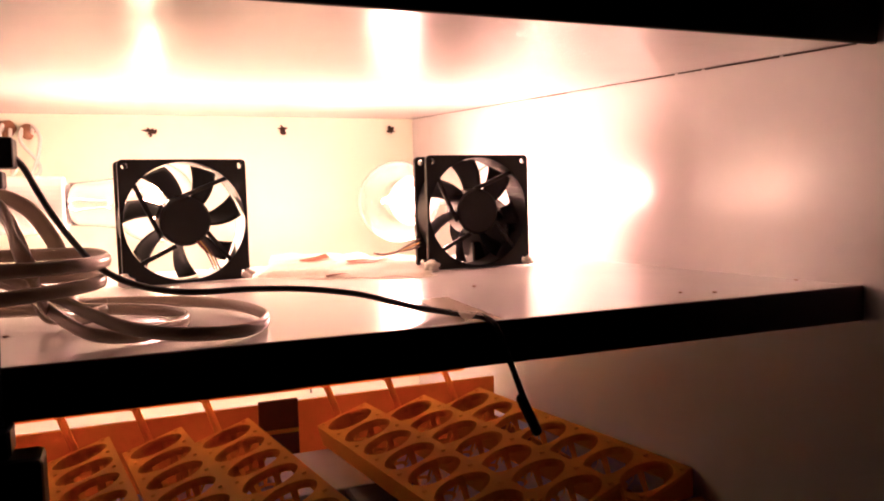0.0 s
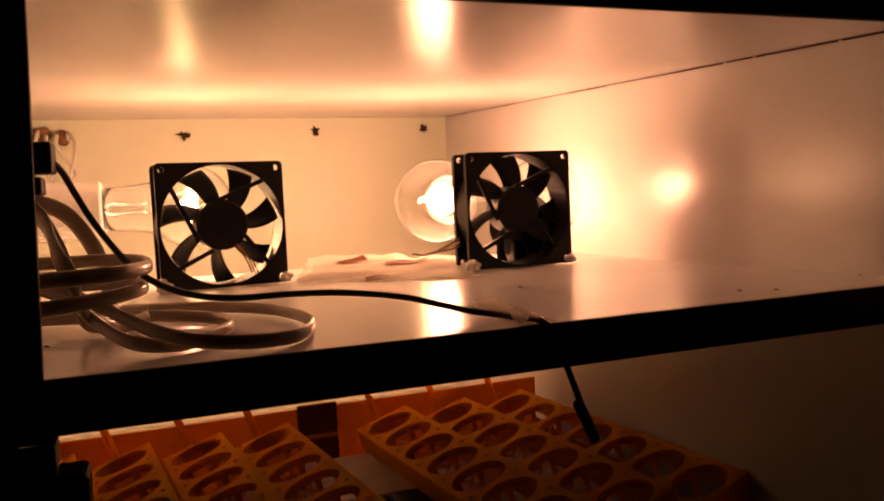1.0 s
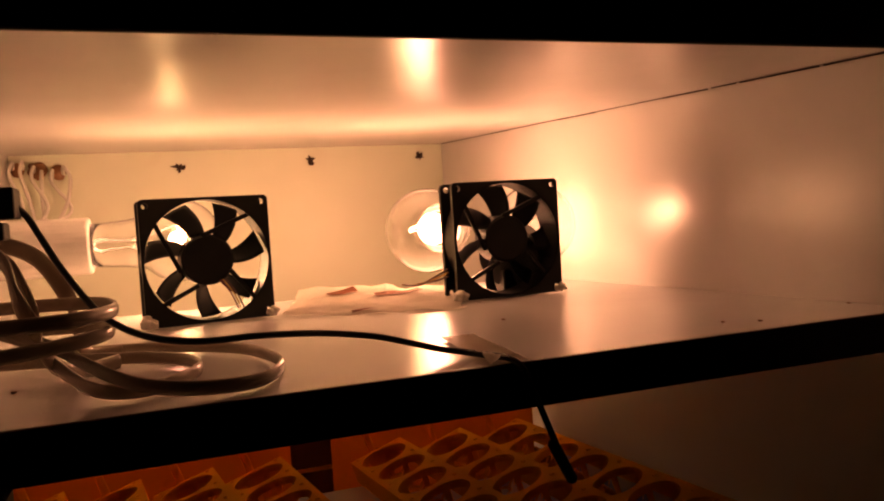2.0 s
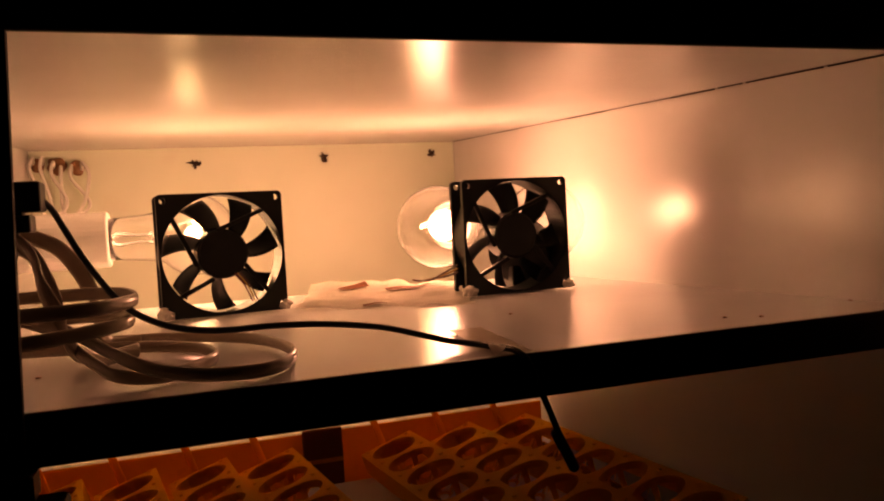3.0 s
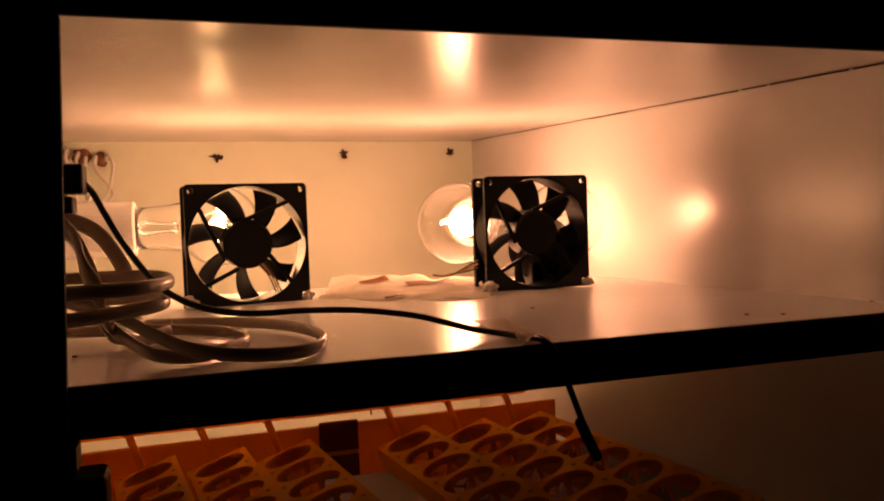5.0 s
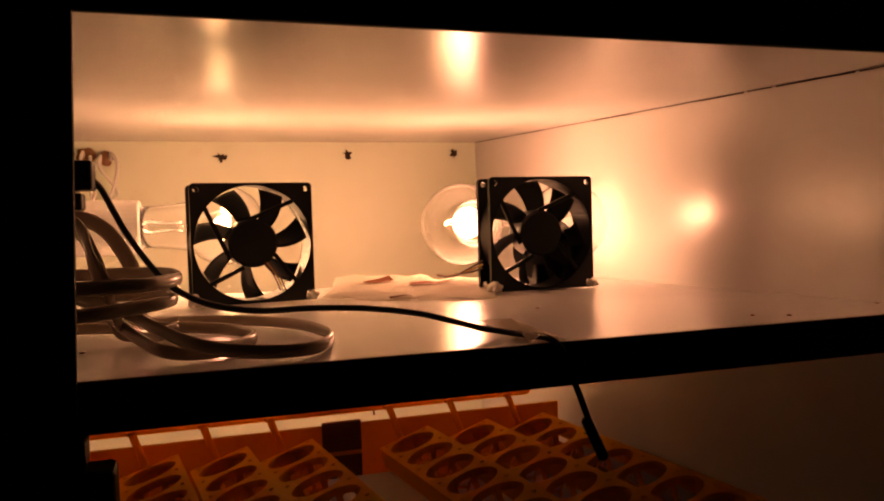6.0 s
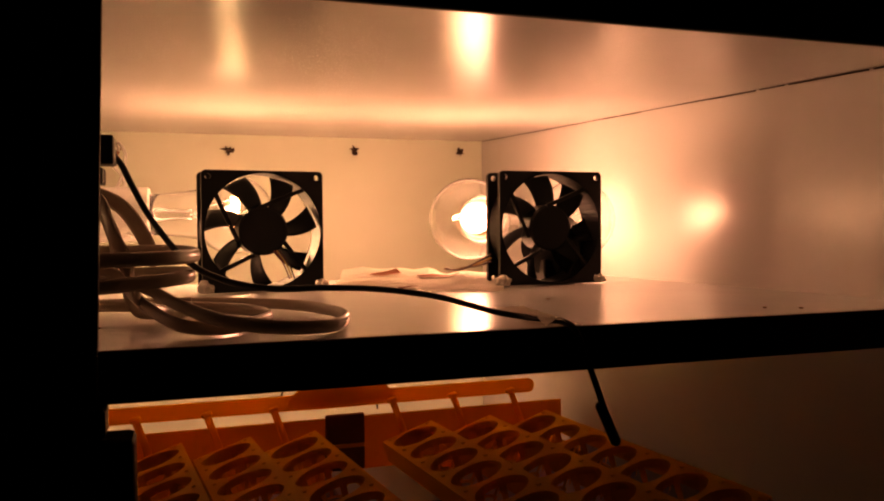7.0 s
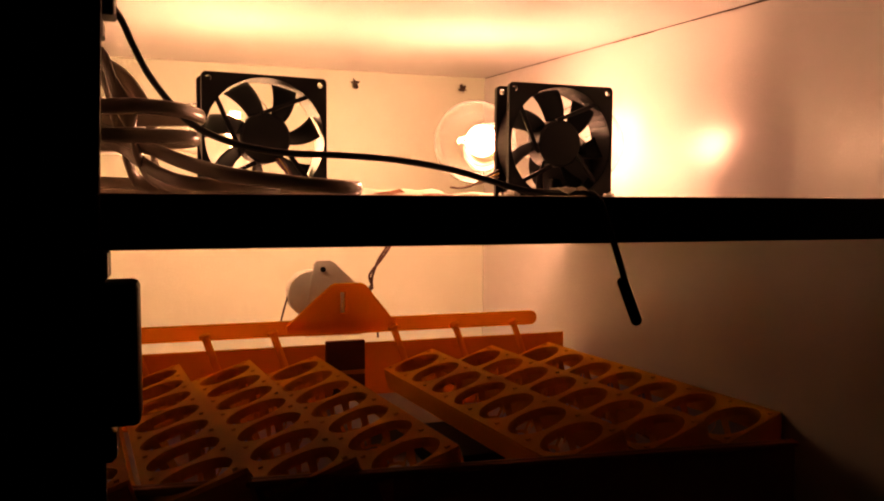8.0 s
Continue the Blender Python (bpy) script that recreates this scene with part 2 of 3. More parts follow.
structure("shelf_board", bm, MELAMINE, "glossy white melamine shelf between the two compartments", "shelf")
# unseen sheet under the shelf, added to bounce warm light onto the egg rows
bm = box(XL + 0.0008, -0.0008, FRONT + 0.001, SHELF_BACK, SHELF - THICK, SHELF - THICK + 0.0028)
for v in bm.verts:
    v.co.z += shelf_z(v.co.y) - SHELF
structure("shelf_bounce_sheet", bm, BOUNCE_TAN, "unseen tan sheet under the shelf, added to bounce warm light", "shelf")
structure("shelf_edging", box(XL + 0.0005, 0.0, FRONT - 0.0015, FRONT + 0.0005, SHELF - THICK - 0.0008, SHELF + 0.0002, 0.0004), DARK_EDGE, "dark brown edging strip along the front of the shelf", "trim")
structure("floor", box(XL + 0.0005, -0.0005, FRONT + 0.001, -0.0005, BOTTOM - 0.016, BOTTOM), FLOOR_SHEET, "pale board at the bottom of the lower compartment", "floor")
structure("trim_top", box(XL - 0.018, -0.0004, FRONT - 0.0075, FRONT - 0.0042, CEIL_F - 0.0002, 1.40, 0.0006), DARK_WOOD, "dark wooden rail above the opening", "trim")
bm = box(XL - 0.018, STILE, FRONT - 0.0075, FRONT - 0.0042, 0.10, 1.0, 0.0006)
add_box(bm, XL - 0.018, STILE, FRONT - 0.0075, FRONT - 0.0042, 1.0, CEIL_F - 0.0004)
for v in bm.verts:
    if v.co.z > 1.05 and v.co.x > -0.40:
        v.co.x += 0.0035
structure("trim_left", bm, DARK_WOOD, "dark wooden upright beside the opening", "trim")
structure("trim_right", box(0.0, 0.018, FRONT - 0.0275, FRONT - 0.0242, 0.10, CEIL_F - 0.0004, 0.0006), DARK_WOOD, "dark wooden upright beside the opening", "trim")
structure("cabinet_top", box(XL - 0.018, 0.018, FRONT - 0.022, 0.012, 1.4005, 1.42), DARK_WOOD, "dark wooden top of the cabinet", "cabinet top")
structure("plinth", box(XL - 0.018, 0.018, FRONT, 0.012, 0.0, 0.0995), DARK_WOOD, "dark wooden base under the cabinet", "plinth")
structure("lower_front", box(STILE + 0.0005, -0.0004, FRONT - 0.0075, FRONT - 0.0042, 0.10, 0.800), DARK_WOOD, "dark wooden front below the open compartments", "cabinet front")

# the unlit room round the cabinet
structure("ground", box(-2.2, 1.8, -3.2, 0.6, -0.05, 0.0), ROOM_FLOOR, "dark floorboards of the unlit room", "floor")
structure("room_wall_1", box(-2.2, 1.8, 0.6, 0.7, 0, 2.5), ROOM_PAINT, "plain wall of the unlit room", "wall")
structure("room_wall_2", box(-2.2, 1.8, -3.3, -3.2, 0, 2.5), ROOM_PAINT, "plain wall of the unlit room", "wall")
structure("room_wall_3", box(-2.3, -2.2, -3.3, 0.7, 0, 2.5), ROOM_PAINT, "plain wall of the unlit room", "wall")
structure("room_wall_4", box(1.8, 1.9, -3.3, 0.7, 0, 2.5), ROOM_PAINT, "plain wall of the unlit room", "wall")
structure("room_ceiling", box(-2.3, 1.9, -3.3, 0.7, 2.5, 2.6), ROOM_PAINT, "plain ceiling of the unlit room", "ceiling")


# ---- fans ----
def make_fan(name, at, turn, spin, label, leads_on_strut):
    S, D = 0.080, 0.025
    fan = thing(name, at, label, "fan", "case fans on the shelf", turn=turn)
    up = Matrix(((1, 0, 0, 0), (0, 0, 1, 0), (0, 1, 0, S / 2), (0, 0, 0, 1)))  # local x, depth, height
    holes = [circle(0, 0, 0.0384, n=56)] + [circle(sx * 0.0358, sz * 0.0358, 0.0020, n=12) for sx in (-1, 1) for sz in (-1, 1)]
    body = plate(rounded(-S / 2, S / 2, -S / 2, S / 2, 0.003), holes, 0, 0.0036, up)
    merge(body, plate(rounded(-S / 2, S / 2, -S / 2, S / 2, 0.003), holes, D - 0.0036, D, up))
    add_lathe(body, [(0.0384, 0.0), (0.0384, D), (0.0396, D), (0.0396, 0.0)], 56, up, closed=True)
    part("frame", body, BLACK_PLASTIC, fan)
    part("hub", lathe([(0, 0.0015), (0.0148, 0.0015), (0.0163, 0.003), (0.0165, 0.0205), (0.015, 0.022), (0, 0.022)], 40, up), BLACK_PLASTIC, fan, "round black motor hub")
    # four straight struts, tangent to the hub like a pinwheel
    for x0, z0, x1, z1 in ((-0.0168, -0.0070, -0.0305, 0.0240), (-0.0028, 0.0155, 0.0275, 0.0278), (-0.0065, -0.0158, -0.0284, -0.0264), (0.0135, -0.0075, 0.0282, -0.0268)):
        long, lean = math.hypot(x1 - x0, z1 - z0), math.atan2(z1 - z0, x1 - x0)
        bm = box(0, long, 0.0012, 0.0042, -0.0014, 0.0014, 0.0004)
        bmesh.ops.transform(bm, matrix=Matrix.Translation((x0, 0, S / 2 + z0)) @ Matrix.Rotation(-lean, 4, "Y"), verts=bm.verts[:])
        part("strut", bm, BLACK_PLASTIC, fan)
    for k in range(7):
        bm = bmesh.new()
        rows = []
        for i in range(9):
            r = 0.0160 + (0.0374 - 0.0160) * i / 8
            mid = spin + 360 / 7 * k + 14 * (i / 8) ** 1.3
            half = 14 - 2.5 * i / 8
            row = []
            for j in range(6):
                f = j / 5
                a = radians(mid - half + 2 * half * f)
                y = 0.0065 + 0.0125 * f + 0.0012 * math.sin(math.pi * f)
                row.append(bm.verts.new((r * math.cos(a), y, S / 2 + r * math.sin(a))))
            rows.append(row)
        for a, b in zip(rows, rows[1:]):
            for j in range(5):
                bm.faces.new((a[j], b[j], b[j + 1], a[j + 1]))
        bmesh.ops.solidify(bm, geom=bm.faces[:], thickness=0.0011)
        part("blade", bm, BLACK_PLASTIC, fan, smooth=True)
    # three thin leads run down a strut
    for k, mat in enumerate((RED_WIRE, YELLOW_WIRE, DARK_WIRE) if leads_on_strut else ()):
        o = 0.0018 * (k - 1)
        part("lead", tube([(0.008 + o, 0.0005, S / 2 - 0.013), (0.014 + o, -0.0002, S / 2 - 0.022), (0.0185 + o, 0.0004, S / 2 - 0.0325)], 0.00048, seg=6), mat, fan)
    for sx in (-1, 1):
        bm = bmesh.new()
        bmesh.ops.create_icosphere(bm, subdivisions=3, radius=0.0036 if sx > 0 else 0.0048)
        for v in bm.verts:
            v.co *= 1 + 0.6 * noise.noise(v.co * 380 + Vector((sx, spin, 0)))
            v.co.z *= 0.9
        bmesh.ops.transform(bm, matrix=Matrix.Translation((sx * 0.0385, -0.0012, 0.0030)), verts=bm.verts[:])
        for v in bm.verts:
            v.co.z = max(v.co.z, 0.0002)
        part("glue_blob", bm, GLUE, fan, "blob of pale hot glue at the foot", smooth=True)
    return fan


make_fan("case_fan", (-0.2975, -0.369, shelf_z(-0.369) + 0.0010), 6, 1.4, "black plastic case fan glued upright before the sideways lamp", True)
make_fan("case_fan", (-0.1000, -0.396, shelf_z(-0.396) + 0.0010), 1, 36, "black plastic case fan glued upright before the round lamp", False)


# ---- lamps ----
def make_bulb(name, centre, radius, neck, axis_turn, label, socket_len, neck_r=0.0165, lit=True, thin=0.0005, holder=None):
    """A clear bulb; its local z runs from the socket to the crown, the globe is centred at the origin."""
    b = new(name)
    b.empty_display_size = 0.02
    b.matrix_basis = Matrix.Translation(centre) @ axis_turn
    tagged(b, label, "light bulb", "lamps heating the upper compartment")
    prof = []
    a0 = math.acos(min(1, neck_r * 1.25 / radius))
    base = -neck
    prof.append((neck_r, base))
    prof.append((neck_r * 1.02, base + 0.25 * (neck - radius * math.sin(a0))))
    prof.append((neck_r * 1.10, base + 0.65 * (neck - radius * math.sin(a0))))
    for i in range(25):
        a = -a0 + (math.pi / 2 + a0) * i / 24
        prof.append((radius * math.cos(a) if i < 24 else 0, radius * math.sin(a)))
    inner = [(max(r - thin * (1 - 0.5 * max(h, 0) / radius), 0), h - thin * max(h, 0) / radius) for r, h in prof]
    inner[-1] = (0, radius - thin)
    glass = lathe(prof[::-1] + inner, 56)
    g = part("glass_globe", glass, CLEAR, b, "clear blown glass", smooth=True)
    g.visible_shadow = False
    stem = part("glass_stem", lathe([(0.008, base + 0.002), (0.0045, base + 0.012), (0.0032, base + 0.026), (0.005, base + 0.030), (0, base + 0.031)], 20), CLEAR, b, smooth=True)
    stem.visible_shadow = False
    zf = 0.002
    for s in (-1, 1):
        w = part("support_wire", tube([(0.003 * s, 0, base + 0.028), (0.007 * s, 0, (base + 0.028 + zf) / 2), (0.0135 * s, 0, zf)], 0.0004, seg=6), METAL, b)
        w.visible_shadow = False
    pts = []
    for i in range(61):
        t = i / 60
        pts.append((0.0135 * math.cos(math.pi * t), 0.0045 * math.sin(math.pi * t) + 0.0012 * math.cos(i * 1.9), zf + 0.0035 * math.sin(i * 1.57)))
    f = part("filament", tube(pts, 0.0005, seg=5, steps=2), FILAMENT if lit else METAL, b, "glowing coiled filament" if lit else "dark coiled filament")
    f.visible_shadow = False
    part("screw_cap", lathe([(neck_r * 0.95, base + 0.001), (0.0133, base - 0.002), (0.0133, base - 0.004), (0.0126, base - 0.006), (0.0133, base - 0.008), (0.0126, base - 0.010), (0.0133, base - 0.012), (0, base - 0.012)], 28), BRASS, b, smooth=True)
    part("socket", lathe([(0.0150, base + 0.0005), (0.0195, base + 0.0005), (0.0205, base - 0.001), (0.0210, base - socket_len * 0.7), (0.0225, base - socket_len * 0.75), (0.0225, base - socket_len), (0, base - socket_len), (0, base - 0.020), (0.0150, base - 0.018)], 36, closed=True), holder or CERAMIC, b, "black lamp holder" if holder else "white porcelain lamp socket", smooth=False)
    return b


make_bulb("round_bulb", RIGHT_BULB, 0.0340, 0.060, pose(0, 0, 0, 90, 0, -30), "clear round glowing bulb in a socket beside the side panel", 0.036)
SPARE_AXIS = Vector((0.62, 0.72, 0.25)).normalized()
spare = make_bulb("round_bulb", SPARE_BULB, 0.0335, 0.060, SPARE_AXIS.to_track_quat("Z", "Y").to_matrix().to_4x4(), "clear round unlit bulb in a black holder behind the fan", 0.026, lit=False, thin=0.0010, holder=BLACK_PLASTIC)
foot_at = SPARE_BULB - SPARE_AXIS * 0.072
foot = box(foot_at.x - 0.013, foot_at.x + 0.013, foot_at.y - 0.009, foot_at.y + 0.011, shelf_z(foot_at.y) + 0.0002, foot_at.z - 0.012, 0.001)
bmesh.ops.transform(foot, matrix=spare.matrix_basis.inverted(), verts=foot.verts[:])
part("holder_foot", foot, BLACK_PLASTIC, spare, "black foot under the lamp holder")
make_bulb("pear_bulb", LEFT_BULB, 0.0310, 0.0610, pose(0, 0, 0, 0, 90, 0), "clear pear-shaped glowing bulb lying sideways in a porcelain socket", 0.0905, neck_r=0.0158)
lit = bpy.data.objects["round_bulb"]
at = lit.matrix_basis @ Vector((0, 0, -0.092))
arm = tube([at, at + Vector((-at.x * 0.5, 0.026, 0)), Vector((-0.0005, at.y + 0.052, at.z))], 0.0055, seg=12, steps=4)
bmesh.ops.transform(arm, matrix=lit.matrix_basis.inverted(), verts=arm.verts[:])
part("socket_arm", arm, CERAMIC, lit, "white arm from the side panel", smooth=True)
for o in [o for o in scene.objects if o.name.startswith("filament_light")]:
    tagged(o, "light of a glowing lamp filament", "lamp light")


# ---- chipped screw holes in the back panel ----
def star(name, at, parent, seed, r, tail=0.0):
    rng = random.Random(seed)
    bm = bmesh.new()
    pts = []
    n = 17
    for i in range(n):
        a = 2 * math.pi * (i + rng.uniform(-0.3, 0.3)) / n
        q = r * (rng.uniform(0.55, 0.95) if rng.random() < 0.62 else rng.uniform(1.1, 1.7))
        if tail and i == 8:
            q = tail
        pts.append((q * math.cos(a), q * math.sin(a)))
    vo = [bm.verts.new((x, 0, z)) for x, z in pts]
    vi = [bm.verts.new((x * 0.5, 0.002, z * 0.5)) for x, z in pts]
    for i in range(n):
        j = (i + 1) % n
        bm.faces.new((vo[i], vo[j], vi[j], vi[i]))
    bm.faces.new(vi)
    bmesh.ops.transform(bm, matrix=Matrix.Translation(at), verts=bm.verts[:])
    return part(name, bm, HOLE, parent, "dark ragged chip round a screw hole")


back = bpy.data.objects["wall_back"]
star("chipped_hole", (-0.301, -0.0035, 1.126), back, 5, 0.0040, 0.0105)
star("chipped_hole", (-0.160, -0.0035, 1.130), back, 2, 0.0042)
star("chipped_hole", (-0.029, -0.0035, 1.130), back, 3, 0.0038)

# dark joint line between the top board and the side panel
rng = random.Random(5)
y = FRONT + 0.004
while y < -0.02:
    L = rng.uniform(0.02, 0.06)
    y1 = min(y + L, -0.005)
    w = rng.uniform(0.0001, 0.0006)
    z0 = CEIL_F + (CEIL_B - CEIL_F) * (y - FRONT) / -FRONT + 0.0018 * y / FRONT
    z1 = CEIL_F + (CEIL_B - CEIL_F) * (y1 - FRONT) / -FRONT + 0.0018 * y1 / FRONT
    bm = bmesh.new()
    vs = add_box(bm, -0.0012, -0.0003, y, y1, 0, 1)
    for v in bm.verts:
        base = z0 if v.co.y < (y + y1) / 2 else z1
        v.co.z = base + (0.0003 if v.co.z > 0.5 else -w)
    part("joint_gap", bm, HOLE, bpy.data.objects["wall_right"])
    y = y1 + rng.uniform(0.0, 0.004)


# ---- flat white extension cord, coiled ----
coil = thing("coiled_cord", (0, 0, 0), "flat white extension cord coiled in loose loops on the shelf", "cord")


def cord(points, w=0.0026):
    part("cord_loop", tube(points, 0.0013, w / 0.0013, 12, 10), CABLE_WHITE, coil, smooth=True)


cord([(-0.405, -0.596, 1.0280), (-0.375, -0.6045, 1.0285), (-0.362, -0.6060, 1.0288), (-0.350, -0.5980, 1.0288), (-0.3425, -0.5740, 1.0290), (-0.350, -0.552, 1.0300), (-0.375, -0.540, 1.0300), (-0.410, -0.540, 1.0300)])
cord([(-0.405, -0.600, 1.0180), (-0.375, -0.6040, 1.0192), (-0.361, -0.5975, 1.0199), (-0.3482, -0.5850, 1.0206), (-0.3445, -0.568, 1.0210), (-0.352, -0.550, 1.0210), (-0.380, -0.535, 1.0200), (-0.410, -0.530, 1.0200)])
cord([(-0.400, -0.560, 1.0300), (-0.383, -0.568, 1.0255), (-0.3684, -0.5755, 1.0195), (-0.3598, -0.5820, 1.0162), (-0.3502, -0.5950, 1.0116), (-0.336, -0.6105, 1.0069), (-0.3185, -0.6175, 1.0044), (-0.2970, -0.6105, 1.0029), (-0.2855, -0.5873, 1.0029), (-0.2860, -0.560, 1.0029), (-0.296, -0.530, 1.0029), (-0.318, -0.506, 1.0029), (-0.350, -0.492, 1.0029), (-0.400, -0.485, 1.0029)])
cord([(-0.400, -0.552, 1.0280), (-0.374, -0.5640, 1.0190), (-0.3659, -0.5745, 1.0132), (-0.3579, -0.5852, 1.0076), (-0.3485, -0.5985, 1.0040), (-0.335, -0.6020, 1.0029), (-0.322, -0.5890, 1.0029), (-0.3140, -0.5660, 1.0029), (-0.322, -0.540, 1.0029), (-0.350, -0.525, 1.0040), (-0.405, -0.520, 1.0060)])
cord([(-0.405, -0.565, 1.0560), (-0.386, -0.570, 1.0550), (-0.3761, -0.5800, 1.0483), (-0.3718, -0.5900, 1.0372), (-0.3667, -0.5920, 1.0250), (-0.3655, -0.584, 1.0160), (-0.3620, -0.566, 1.0080), (-0.355, -0.548, 1.0038), (-0.345, -0.533, 1.0036)], w=0.0031)
cord([(-0.410, -0.530, 1.0590), (-0.396, -0.5300, 1.0575), (-0.384, -0.5300, 1.0548), (-0.374, -0.5300, 1.0498), (-0.367, -0.5300, 1.0408), (-0.3615, -0.5290, 1.0280), (-0.3610, -0.522, 1.0140), (-0.3570, -0.512, 1.0045), (-0.345, -0.506, 1.0036)], w=0.0033)
cord([(-0.405, -0.550, 1.0580), (-0.382, -0.556, 1.0500), (-0.3745, -0.560, 1.0380), (-0.3715, -0.560, 1.0240), (-0.3700, -0.553, 1.0130), (-0.3660, -0.545, 1.0048), (-0.355, -0.540, 1.0034)], w=0.0030)

# ---- sensor cable with its plug, tape and probe ----
plug = thing("plug_connector", (-0.3725, -0.570, SHELF), "black plastic plug block hanging beside the opening", "connector")
part("housing", box(-0.030, 0.0005, -0.007, 0.007, 0.0640, 0.0752, 0.0009, 2), BLACK_PLASTIC, plug)
part("lower_housing", box(-0.030, -0.0035, -0.006, 0.006, 0.0565, 0.0630, 0.0009, 2), BLACK_PLASTIC, plug)
part("neck", box(-0.030, -0.0065, -0.004, 0.004, 0.0628, 0.0642, 0.0003), BLACK_PLASTIC, plug)
part("cable_tail", tube([(-0.010, 0.0, 0.0570), (-0.0105, -0.004, 0.0480), (-0.014, -0.008, 0.0380), (-0.024, -0.012, 0.0290)], 0.0018, seg=8), BLACK_RUBBER, plug, smooth=True)

sensor = thing("sensor_cable", (0, 0, 0), "thin black sensor cable running over the edge of the shelf", "cable")
part("cable", tube([(-0.3740, -0.569, 1.0695), (-0.3705, -0.563, 1.0650), (-0.3670, -0.559, 1.0570), (-0.3615, -0.559, 1.0460), (-0.3540, -0.566, 1.0350), (-0.3480, -0.572, 1.0280), (-0.3412, -0.579, 1.0230), (-0.3325, -0.585, 1.0192), (-0.3227, -0.588, 1.0168), (-0.3105, -0.589, 1.0155), (-0.293, -0.588, 1.0153), (-0.2717, -0.589, 1.0140), (-0.2501, -0.591, 1.0107), (-0.2352, -0.594, 1.0066), (-0.2250, -0.597, 1.0036), (-0.2165, -0.6010, 1.0020), (-0.2110, -0.6120, 1.0017), (-0.2070, -0.6235, 1.0016), (-0.2045, -0.6285, 0.9985), (-0.2020, -0.6290, 0.9920), (-0.1970, -0.6285, 0.9800), (-0.1900, -0.6260, 0.9640)], 0.0013, seg=10, steps=8), BLACK_RUBBER, sensor, smooth=True)
d = Vector((-0.181 + 0.1915, -0.621 + 0.626, 0.950 - 0.9680))
q = d.normalized().to_track_quat("Z", "Y").to_matrix().to_4x4()
part("probe", lathe([(0, 0), (0.0017, 0), (0.0022, 0.0008), (0.0022, d.length - 0.001), (0.0016, d.length), (0, d.length + 0.0002)], 16, Matrix.Translation((-0.1932, -0.6265, 0.9690)) @ q), BLACK_METAL, sensor, "black capsule at the end of the cable", smooth=True)

tape = thing("tape_strip", (-0.2040, -0.5905, shelf_z(-0.600)), "torn strip of pale masking tape holding a cable to the shelf", "tape", turn=0)
bm = bmesh.new()
nx, ny = 14, 26
grid = [[None] * (ny + 1) for _ in range(nx + 1)]
for i in range(nx + 1):
    for j in range(ny + 1):
        u, v = i / nx - 0.5, j / ny - 0.5
        x = u * 0.016 + 0.0012 * noise.noise(Vector((j * 0.9, 3.1, 0)))
        yy = 0.0025 + v * 0.076 + 0.0030 * noise.noise(Vector((i * 1.1, 7.7, 0)))
        along = min(max((-0.010 - yy) / 0.024, 0), 1)
        ridge = 0.0034 * math.exp(-((x + 0.0125 - 0.0095 * along) / 0.0034) ** 2) * min(1, along * 6)
        z = 0.0006 + ridge + 0.0006 * abs(noise.noise(Vector((i, j, 0)) * 0.7))
        yy = max(yy, -0.0355)
        grid[i][j] = bm.verts.new((x + 0.10 * yy, yy, z))
for i in range(nx):
    for j in range(ny):
        bm.faces.new((grid[i][j], grid[i + 1][j], grid[i + 1][j + 1], grid[i][j + 1]))
bmesh.ops.solidify(bm, geom=bm.faces[:], thickness=0.0003)
part("strip", bm, TAPE, tape, smooth=True)

# ---- paper sheet with taped leads between the fans ----
paper = thing("paper_sheet", (-0.200, -0.350, shelf_z(-0.350)), "crumpled white paper sheet with brown tape lying flat on the shelf", "paper", turn=-30)
bm = bmesh.new()
nx, ny = 22, 14


def paper_height(x, y):
    h = 0.0020 + 0.09 * max(0, y) + 0.0055 * max(0, noise.noise(Vector((x * 22, y * 26, 2.0)))) + 0.002 * noise.noise(Vector((x * 60, y * 60, 5.0)))
    return max(0.0008, h)


grid = [[bm.verts.new((0, 0, 0)) for _ in range(ny + 1)] for _ in range(nx + 1)]
for i in range(nx + 1):
    for j in range(ny + 1):
        u, v = i / nx - 0.5, j / ny - 0.5
        x = 0.012 + u * 0.120 - v * 0.03 + 0.004 * noise.noise(Vector((j * 0.6, 1, 0)))
        yy = 0.000 + v * 0.112 + 0.006 * noise.noise(Vector((i * 0.4, 9, 0)))
        grid[i][j].co = (x, yy, paper_height(x, yy))
for i in range(nx):
    for j in range(ny):
        bm.faces.new((grid[i][j], grid[i + 1][j], grid[i + 1][j + 1], grid[i][j + 1]))
bmesh.ops.solidify(bm, geom=bm.faces[:], thickness=0.0004)
part("sheet", bm, PAPER, paper)


def tape_patch(cx, cy, w, h, turn):
    bm = bmesh.new()
    rows = []
    for i in range(9):
        row = []
        for j in range(4):
            u, v = (i / 8 - 0.5) * w, (j / 3 - 0.5) * h * (1 + 0.2 * noise.noise(Vector((i, j, cx * 50))))
            c, s = math.cos(radians(turn)), math.sin(radians(turn))
            x, yy = cx + u * c - v * s, cy + u * s + v * c
            row.append(bm.verts.new((x, yy, paper_height(x, yy) + 0.0012)))
        rows.append(row)
    for a, b in zip(rows, rows[1:]):
        for j in range(3):
            bm.faces.new((a[j], b[j], b[j + 1], a[j + 1]))
    part("tape_patch", bm, BROWN_TAPE, paper, "strip of brown parcel tape")


tape_patch(-0.0216, 0.0390, 0.022, 0.012, 34)
tape_patch(0.0229, 0.0330, 0.034, 0.013, 26)
tape_patch(0.0203, -0.0480, 0.016, 0.006, 24)

